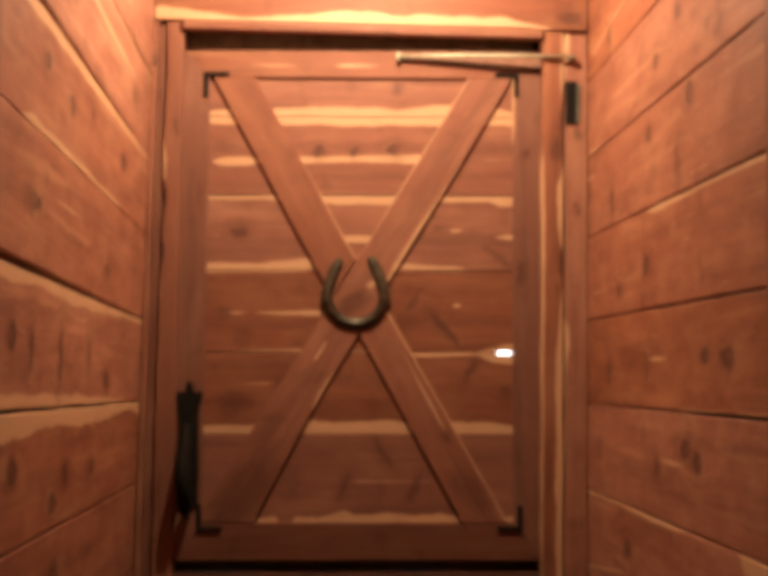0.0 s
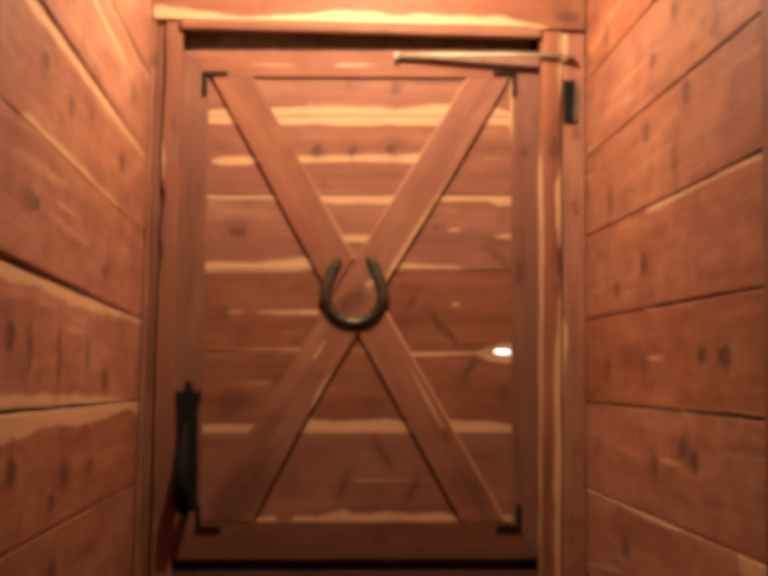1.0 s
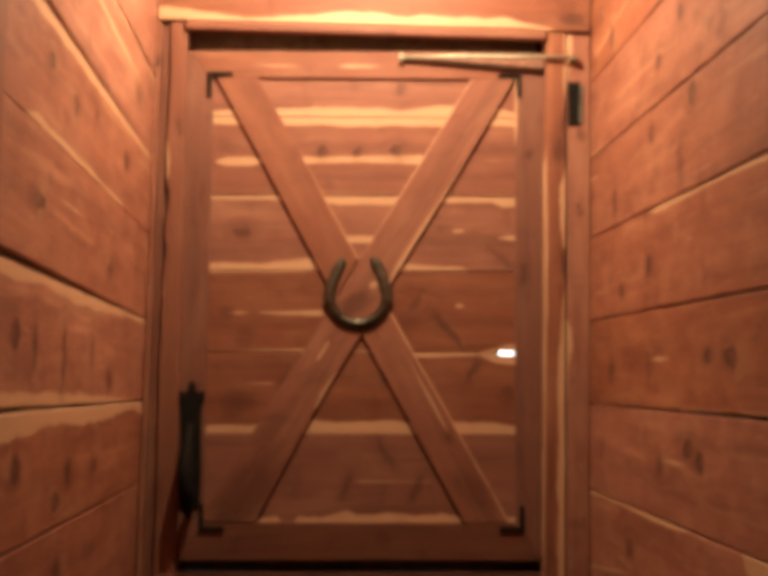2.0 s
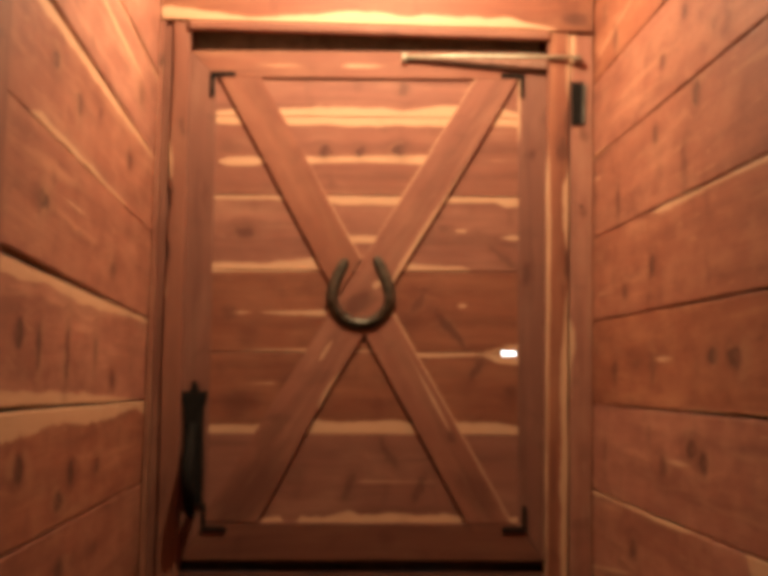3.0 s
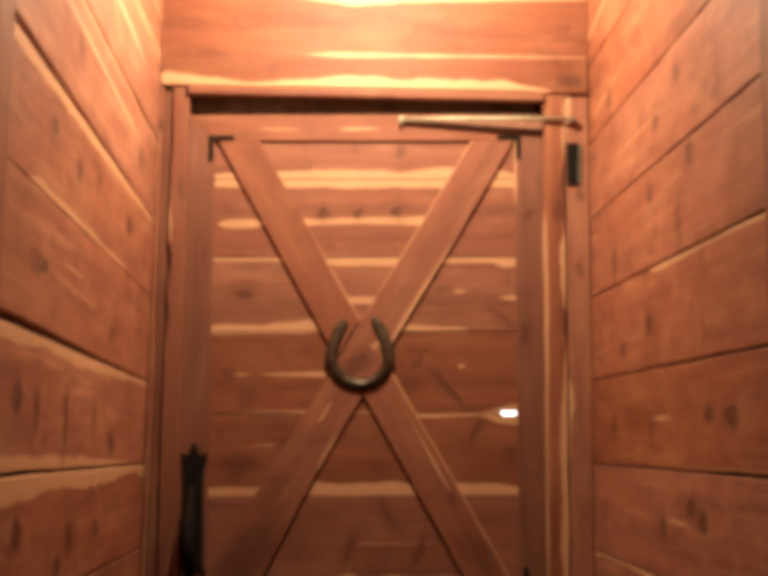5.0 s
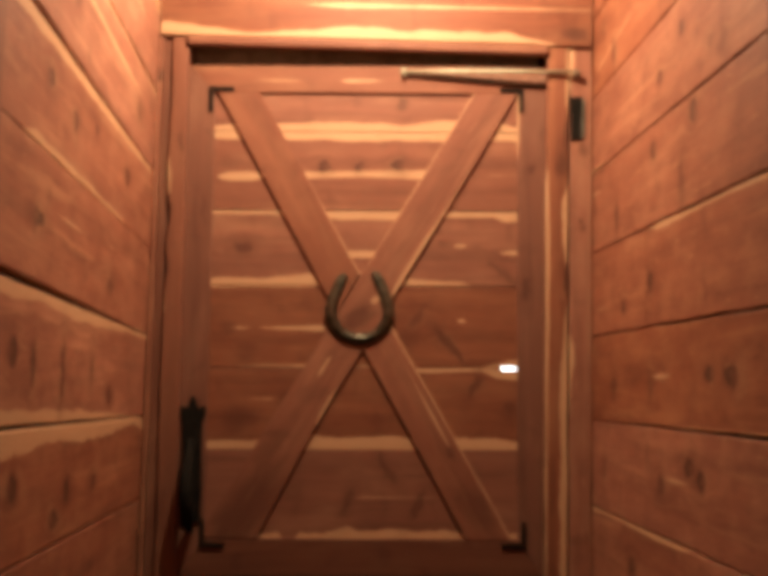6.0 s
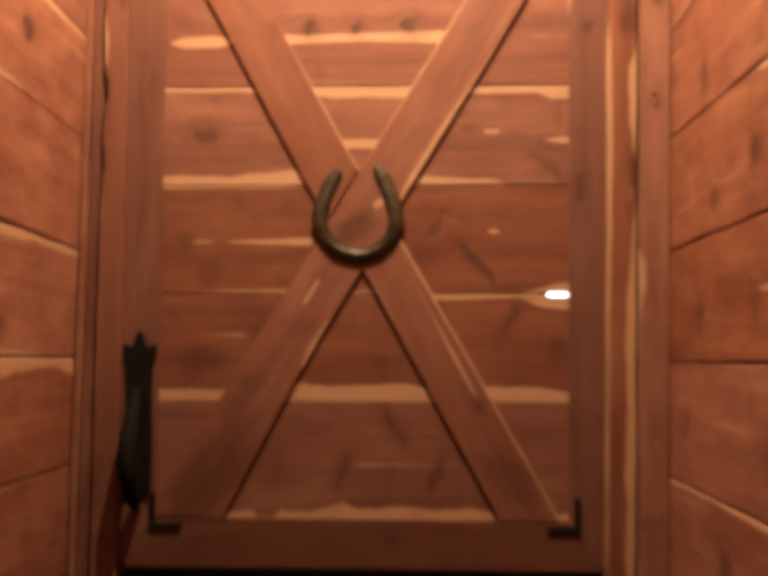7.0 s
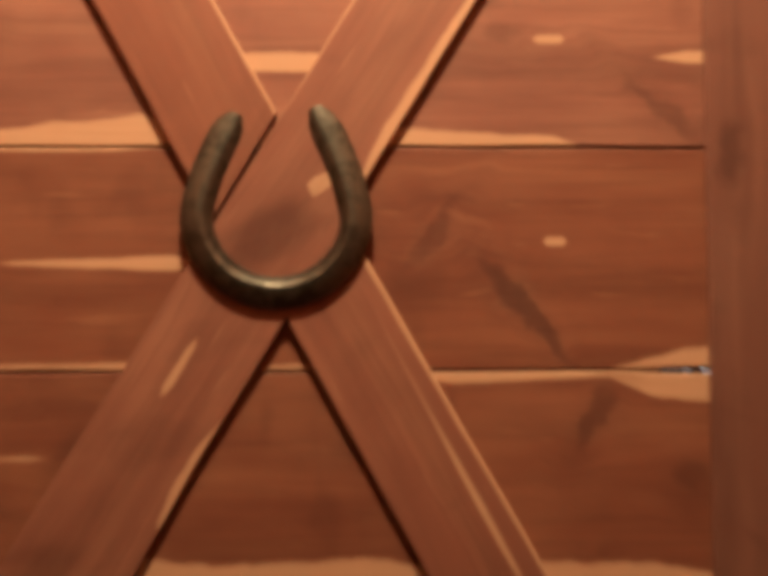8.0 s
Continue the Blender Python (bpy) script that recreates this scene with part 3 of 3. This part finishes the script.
# added out of sight, closes the right edge behind the planks against outside light
side_stop = tagged(board("door_stop", None, (0.322, 0.085, 0.1315), (0.3655, 0.085, 0.1315), (0.322, 0.085, 1.0590), (0.3655, 0.085, 1.0590), (0, -1, 0), 0.02, material=SHEATH), "dark cedar stop behind the side of the door", "trim", kind="structure")

# ---- the door ----
door = tagged(empty("door_1", (0, 0, 0.035)), "low red cedar plank door with a crossed brace, closed", "door", kind="structure")
# mitred frame
board("top_rail", door, (-0.316, 0, 1.036), (0.3145, 0, 1.036), (-0.3705, 0, 1.091), (0.3765, 0, 1.093), (0, -1, 0), 0.030, bevel=.0015, mid=(.45, [(.1, 0), (.2, .003), (.27, .003), (.30, 0), (.40, 0), (.45, .004), (.53, .003), (.58, 0)]))
# bottom rail coloured darker to stand for the lamp's falloff near the floor
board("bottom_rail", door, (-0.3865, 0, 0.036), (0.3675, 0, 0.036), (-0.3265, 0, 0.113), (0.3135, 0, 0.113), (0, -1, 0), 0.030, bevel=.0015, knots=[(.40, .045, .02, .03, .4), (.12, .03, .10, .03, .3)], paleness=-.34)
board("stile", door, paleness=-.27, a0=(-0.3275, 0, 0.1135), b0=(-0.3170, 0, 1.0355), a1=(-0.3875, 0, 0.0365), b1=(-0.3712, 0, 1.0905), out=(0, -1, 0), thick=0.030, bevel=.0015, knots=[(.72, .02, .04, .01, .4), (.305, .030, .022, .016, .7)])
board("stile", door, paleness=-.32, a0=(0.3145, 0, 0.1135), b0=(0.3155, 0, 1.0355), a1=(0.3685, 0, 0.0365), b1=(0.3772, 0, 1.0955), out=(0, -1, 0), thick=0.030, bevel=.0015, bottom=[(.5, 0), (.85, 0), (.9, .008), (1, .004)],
      knots=[(.55, .018, .03, .012, .7), (.80, .035, .012, .01, .7)])
# horizontal planks behind it
PANEL_Y = 0.0070
PLANKS = [
    # lowest plank: negative paleness paints in the weaker light down here
    (0.100, 0.294, dict(paleness=-.12, top=0.0, bottom=[(.15, .008), (.182, .026), (.25, .028), (.262, .008), (.295, .008), (.31, .026), (.4, .028), (.46, .038), (.49, .029), (.55, .031), (.6, .038), (.66, .029), (.75, .027), (.82, .024)],
                        mid=(.495, [(.42, 0), (.5, .0025), (.7, .002), (.78, 0)]), knots=[(.39, .155, .011, .040, .6, -.6), (.455, .080, .012, .036, .6, .5), (.31, .085, .011, .034, .55, .3), (.20, .11, .03, .03, .3), (.55, .15, .03, .02, .3)])),
    (0.294, 0.461, dict(bottom=[(0, .016), (.2, .022), (.4, .027), (.7, .028), (.9, .022), (1, .012)], top=[(0, 0), (.62, .002), (.68, .010), (.8, .006), (.86, .006), (.91, .020), (1, .026)], cut_top=[(0, 0), (.885, 0), (.925, .0016), (1, .0020)],
                        mid=(.62, [(.1, 0), (.16, .002), (.22, .003), (.26, 0)]), knots=[(.19, .10, .03, .03, .5), (.574, .132, .010, .030, .65, .54), (.08, .06, .04, .04, .45), (.645, .085, .016, .016, .5), (.40, .12, .03, .02, .35)])),
    (0.463, 0.631, dict(bottom=[(0, 0), (.12, .002), (.19, .006), (.34, .006), (.36, 0), (.47, 0), (.48, .005), (.53, .005), (.54, 0), (.85, 0), (.89, .006), (.94, .015), (1, .020)],
                        mid=([(0, .48), (.5, .48), (.7, .577), (1, .577)], [(.08, 0), (.12, .004), (.17, .001), (.2, .003), (.38, .006), (.4, 0), (.783, 0), (.79, .004), (.81, .004), (.816, 0)]), top=[(0, .004), (.3, .003), (.4, 0)],
                        knots=[(.520, .045, .011, .046, .75, -.82), (.06, .08, .02, .02, .4), (.451, .103, .010, .032, .5, .7), (.10, .03, .03, .03, .35)],
                        cut_bottom=[(0, 0), (.885, 0), (.925, .0016), (1, .0020)])),
    (0.633, 0.787, dict(bottom=[(0, .014), (.2, .018), (.33, .022), (.45, .016), (.6, .014), (.75, .012), (.80, .009), (.835, 0)], top=[(0, .006), (.2, .008), (.35, .016), (.6, .018), (.8, .012), (.9, .010), (.93, .020), (1, .020)],
                        mid=([(0, .42), (.6, .42), (.74, .54), (.84, .54), (.9, .45), (1, .45)], [(.4, 0), (.46, .010), (.53, .010), (.56, 0), (.773, 0), (.78, .004), (.81, .004), (.816, 0), (.9, 0), (.95, .006), (1, .006)]), knots=[(.09, .08, .022, .014, .7), (.72, .10, .02, .014, .4), (.84, .145, .02, .006, .9), (.628, .030, .010, .032, .5, -1.0), (.505, .085, .018, .012, .4)])),
    (0.789, 0.953, dict(top=[(0, .014), (.5, .018), (1, .016)], mid=([(0, .42), (.5, .47), (1, .46)], [(.04, 0), (.08, .008), (.16, .010), (.2, .004), (.3, .008), (.5, .007), (.68, .010), (.72, 0), (.8, 0), (.9, .002), (1, .001)]),
                        knots=[(.255, .092, .013, .012), (.33, .094, .010, .010), (.41, .094, .016, .013), (.06, .10, .03, .02, .3)])),
    (0.955, 1.075, dict(bottom=[(0, .012), (.2, .018), (.35, .022), (.55, .020), (.62, .014), (.75, .026), (.9, .024), (1, .010)], knots=[(.42, .06, .012, .018, .6)])),
]
for z0, z1, spec in PLANKS:
    board("plank", door, (-0.345, PANEL_Y, z0), (0.335, PANEL_Y, z0), (-0.345, PANEL_Y, z1), (0.335, PANEL_Y, z1), (0, -1, 0), 0.016, steps=120, bevel=.0012, wane=.0008, **spec)
# battens outside cover the joints; one stops short and leaves a chink
for z in (0.294, 0.462, 0.632, 0.788, 0.954):
    board("batten", door, (-0.345, 0.031, z - .014), (0.284 if z == 0.462 else 0.335, 0.031, z - .014), (-0.345, 0.031, z + .014), (0.284 if z == 0.462 else 0.335, 0.031, z + .014), (0, -1, 0), 0.008, wane=0, cup=0, steps=4)
# crossed brace: one long piece and two short ones
board("brace", door, (-0.309, -0.001, 1.0355), (-0.0610, -0.001, 0.576), (-0.223, -0.001, 1.0355), (-0.0125, -0.001, 0.6580), (0, -1, 0), 0.0078, bevel=.001, top=[(.2, 0), (.5, .002), (.9, .004)])
board("brace", door, (0.224, -0.001, 1.0355), (-0.3385, -0.001, 0.117), (0.313, -0.001, 1.0355), (-0.221, -0.001, 0.1135), (0, -1, 0), 0.0078, bevel=.001, steps=170,
      bottom=[(.05, .003), (.25, .004), (.4, .002), (.5, 0)], top=[(.15, 0), (.3, .011), (.42, .020), (.48, .019), (.5, 0), (.655, .012), (.675, .018), (.69, .020), (.72, .020), (.745, .016), (.76, 0)],
      cut_top=[(0, 0), (.15, 0), (.45, .009), (.6, .009), (.7, .0125), (.8, .010), (.9, .005), (1, .001)],
      mid=([(0, .60), (.5, .60), (.58, .38), (1, .38)], [(.461, 0), (.466, .013), (.474, .012), (.480, 0), (.590, 0), (.605, .004), (.635, .004), (.65, 0)]),
      # first two broad knots: dark stain plus shade painted on the lower end
      knots=[(1.02, .06, .16, .06, .6), (.86, .03, .06, .03, .45), (.548, .046, .034, .036, .62)])
board("brace", door, (-0.0090, -0.001, 0.5100), (0.2085, -0.001, 0.1135), (0.0380, -0.001, 0.5775), (0.302, -0.001, 0.1135), (0, -1, 0), 0.0078, bevel=.001,
      mid=([(0, .82), (.4, .77), (.6, .75), (1, .74)], [(.04, 0), (.15, .0015), (.3, .002), (.45, .0038), (.55, .003), (.65, 0)]), top=[(0, .005), (.5, .0035), (1, .0045)], knots=[(.3, .055, .02, .01, .6), (.42, .05, .07, .04, .5)])


# small iron corner plates
def corner_plate(x, z, sx, sz, arm_x=0.052, arm_z=0.052):
    w = 0.0088
    pts = [(0, 0), (arm_x, 0), (arm_x, w), (w, w), (w, arm_z), (0, arm_z)]
    pts = [(x + sx * a, z + sz * b) for a, b in pts]
    return part("corner_plate", outline_bm(pts, -0.0045, -0.0005, 0.0008), BLACK_IRON, door, "small black iron corner plate")


corner_plate(-0.329, 1.046, 1, -1)
corner_plate(0.327, 1.047, -1, -1, 0.048, 0.050)
corner_plate(-0.3360, 0.096, 1, 1, 0.050, 0.055)
corner_plate(0.3310, 0.096, -1, 1, 0.050, 0.052)

# pull handle on the stile
handle = part("handle_plate", outline_bm([(-.3540 + 1.06 * x, z) for x, z in (
    (0, .404), (.006, .394), (.008, .382), (.015, .379), (.021, .383), (.027, .379), (.025, .362), (.020, .348), (.0185, .30), (.0195, .25), (.0195, .20), (.0185, .165), (.019, .152), (.012, .146), (.007, .150), (0, .134),
    (-.007, .146), (-.013, .141), (-.019, .152), (-.0185, .165), (-.0195, .20), (-.0195, .25), (-.0185, .30), (-.020, .348), (-.025, .362), (-.027, .379), (-.021, .383), (-.015, .379), (-.008, .382), (-.006, .394))],
    -0.005, 0.0, 0.0012), BLACK_IRON, door, "black wrought-iron handle plate with a pointed top")
# the bow is fullest below its middle
grip = [(-.3570, -0.004 - 0.058 * math.sin(math.pi * q ** 1.35) ** 0.75, .345 - .178 * q) for q in [i / 18 for i in range(19)]]
part("grip", tube_bm(grip, [0.011 + 0.008 * math.sin(math.pi * (i / 18) ** 1.3) for i in range(19)], 12, 0.8, side=(1, 0, 0)), BLACK_IRON, handle, "black bowed iron grip")


# ---- horseshoe ----
def horseshoe():
    bm = bmesh.new()
    n = 44
    loops = []
    cx, cz = -0.0120, 0.5790
    for i in range(n + 1):
        q = -1 + 2 * i / n
        a = q * radians(152)
        # round toe, sides drawn in towards the heels
        r_x = 0.0602
        x = r_x * math.sin(a)
        z = -0.0588 * math.cos(a)
        if abs(a) > radians(85):
            k = (abs(a) - radians(85)) / radians(67)
            x = math.copysign(r_x - (0.0350 if a > 0 else 0.0275) * k ** 1.6, a)
            z = -0.0588 * math.cos(radians(85)) + (0.088 if a > 0 else 0.081) * k
        lean = radians(-2.0)
        p = Vector((cx + x * math.cos(lean) - z * math.sin(lean), 0, cz + x * math.sin(lean) + z * math.cos(lean)))
        half = 0.0124
        if abs(q) > 0.88:
            half *= 1 - 0.60 * ((abs(q) - 0.88) / 0.12) ** 3.0
        loops.append((p, half))
    rings = []
    for i, (p, half) in enumerate(loops):
        t = (loops[min(i + 1, n)][0] - loops[max(i - 1, 0)][0]).normalized()
        side = Vector((t.z, 0, -t.x))  # outward
        sec = [(1.0, 0.0), (1.0, .0025), (.95, .0040), (.78, .0062), (.40, .0092), (-.05, .0116), (-.30, .0122), (-.48, .0112), (-.72, .0072), (-1.0, .0018), (-1.0, 0)]
        w = abs(-1 + 2 * i / n)
        thin = (1 + 0.25 * min(w / 0.5, 1.0)) * (1 - 0.72 * max((w - 0.5) / 0.5, 0) ** 1.15)
        rings.append([bm.verts.new(p + side * (a * half) + Vector((0, -0.0008 - 0.90 * b * thin, 0))) for a, b in sec])
    m = len(rings[0])
    for a, b in zip(rings, rings[1:]):
        for j in range(m):
            bm.faces.new((a[j], a[(j + 1) % m], b[(j + 1) % m], b[j]))
    bm.faces.new(rings[0])
    bm.faces.new(rings[-1])
    bmesh.ops.recalc_face_normals(bm, faces=bm.faces)
    bmesh.ops.bevel(bm, geom=[e for e in bm.edges if len(e.link_faces) == 2 and e.calc_face_angle(0) > 1.2], offset=0.0006, segments=2, affect="EDGES")
    for f in bm.faces:
        f.smooth = True
    for e in bm.edges:
        e.smooth = e.calc_face_angle(0) < 0.6
    return bm


shoe = new("horseshoe", mesh_from("horseshoe", horseshoe(), SHOE_IRON))
tagged(shoe, "worn dark iron horseshoe nailed open side up on the brace", "horseshoe")

# ---- door closer ----
closer = tagged(empty("door_closer", (0.36, 0, 1.06)), "dull steel door closer arm across the top rail", "door closer")
part("arm", tube_bm([(0.077, -0.010, 1.0795), (0.20, -0.019, 1.0785), (0.32, -0.028, 1.0770), (0.434, -0.036, 1.0750)], [.0040, .0046, .0046, .0038], 12, 0.8), STEEL, closer, "long pale steel arm")
# this thin dark bar is the arm's shadow edge on the rail, built as shape
part("arm", tube_bm([(0.078, -0.0065, 1.0745), (0.15, -0.007, 1.0690), (0.25, -0.007, 1.0610), (0.372, -0.007, 1.0515)], [.0022, .0024, .0028, .0030], 12, 0.8), plain("dark_steel", (.10, .07, .05, 1), (.07, .05, .035, 1), .55, .5), closer, "thin dark steel arm")
part("elbow_pin", tube_bm([(0.076, -0.0085, 1.0690), (0.076, -0.0085, 1.0705), (0.076, -0.0085, 1.0855), (0.076, -0.0085, 1.0870)], [.0035, .0055, .0055, .0035], 14, side=(0, 1, 0)), STEEL, closer)
# flat brown wedge filling the space below the long arm
part("body", outline_bm([(.120, 1.0755), (.374, 1.0745), (.374, 1.0500), (.330, 1.0545), (.255, 1.0625), (.150, 1.0715)], -0.0045, -0.0005, 0.0012), plain("wedge_brown", (.27, .14, .095, 1), (.21, .105, .07, 1), .45, .3), closer, "wedge-shaped brown painted steel closer body")
part("foot", box_bm((0.426, -0.040, 1.068), (0.440, -0.0195, 1.080), 0.003), plain("foot_steel", (.20, .14, .09, 1), (.13, .09, .06, 1), .5, .5), closer)

# ---- dark keeper let into the side strip ----
keeper = tagged(empty("door_keeper", (0.4385, -0.02, 0.98)), "black iron keeper box on the side strip", "door keeper")
part("box", outline_bm([(.4225, .936), (.4440, .936), (.4475, 1.026), (.4225, 1.026)], -0.024, -0.019, 0.001), BLACK_IRON, keeper)
part("lip", outline_bm([(.4445, .938), (.4520, .940), (.4535, 1.020), (.4480, 1.024)], -0.0235, -0.019, 0.001), plain("grey_iron", (.16, .15, .12, 1), (.10, .09, .07, 1), .5, .6), keeper, "thin grey iron lip")

# a nail driven into the side strip
part("nail", tube_bm([(0.443, -0.0185, 0.767), (0.443, -0.0205, 0.767), (0.443, -0.0215, 0.767), (0.443, -0.0218, 0.767)], [.0030, .0030, .0026, .0010], 12, side=(0, 0, 1)), BLACK_IRON, strip_right, "small dark nail head")

# ---- bulb on the ceiling ----
lamp = tagged(empty("ceiling_lamp", (LAMP.x, LAMP.y, CEIL_Z)), "bare warm bulb in a white socket on the ceiling", "ceiling lamp")
part("socket", tube_bm([(LAMP.x, LAMP.y, z) for z in (CEIL_Z - .001, CEIL_Z - .03, CEIL_Z - .035, CEIL_Z - .14)], [.055, .05, .028, .022], 24), CERAMIC, lamp, "white ceramic socket")
bulb_ob = part("bulb", tube_bm([(LAMP.x, LAMP.y, LAMP.z + d) for d in (.075, .05, .03, .012, -.006, -.022, -.031, -.034)], [.014, .016, .024, .031, .033, .026, .014, .003], 24), bulb_mat, lamp, "glowing warm glass bulb")
bulb_ob.visible_shadow = False

# ---- floor planks ----
for i in range(9):
    x0 = -0.62 + i * 0.138
    board("plank", floor, (x0, -0.02, FLOOR_Z), (x0, BACK_Y, FLOOR_Z), (x0 + 0.134, -0.02, FLOOR_Z), (x0 + 0.134, BACK_Y, FLOOR_Z), (0, 0, 1), 0.02, steps=24, material=SHEATH)
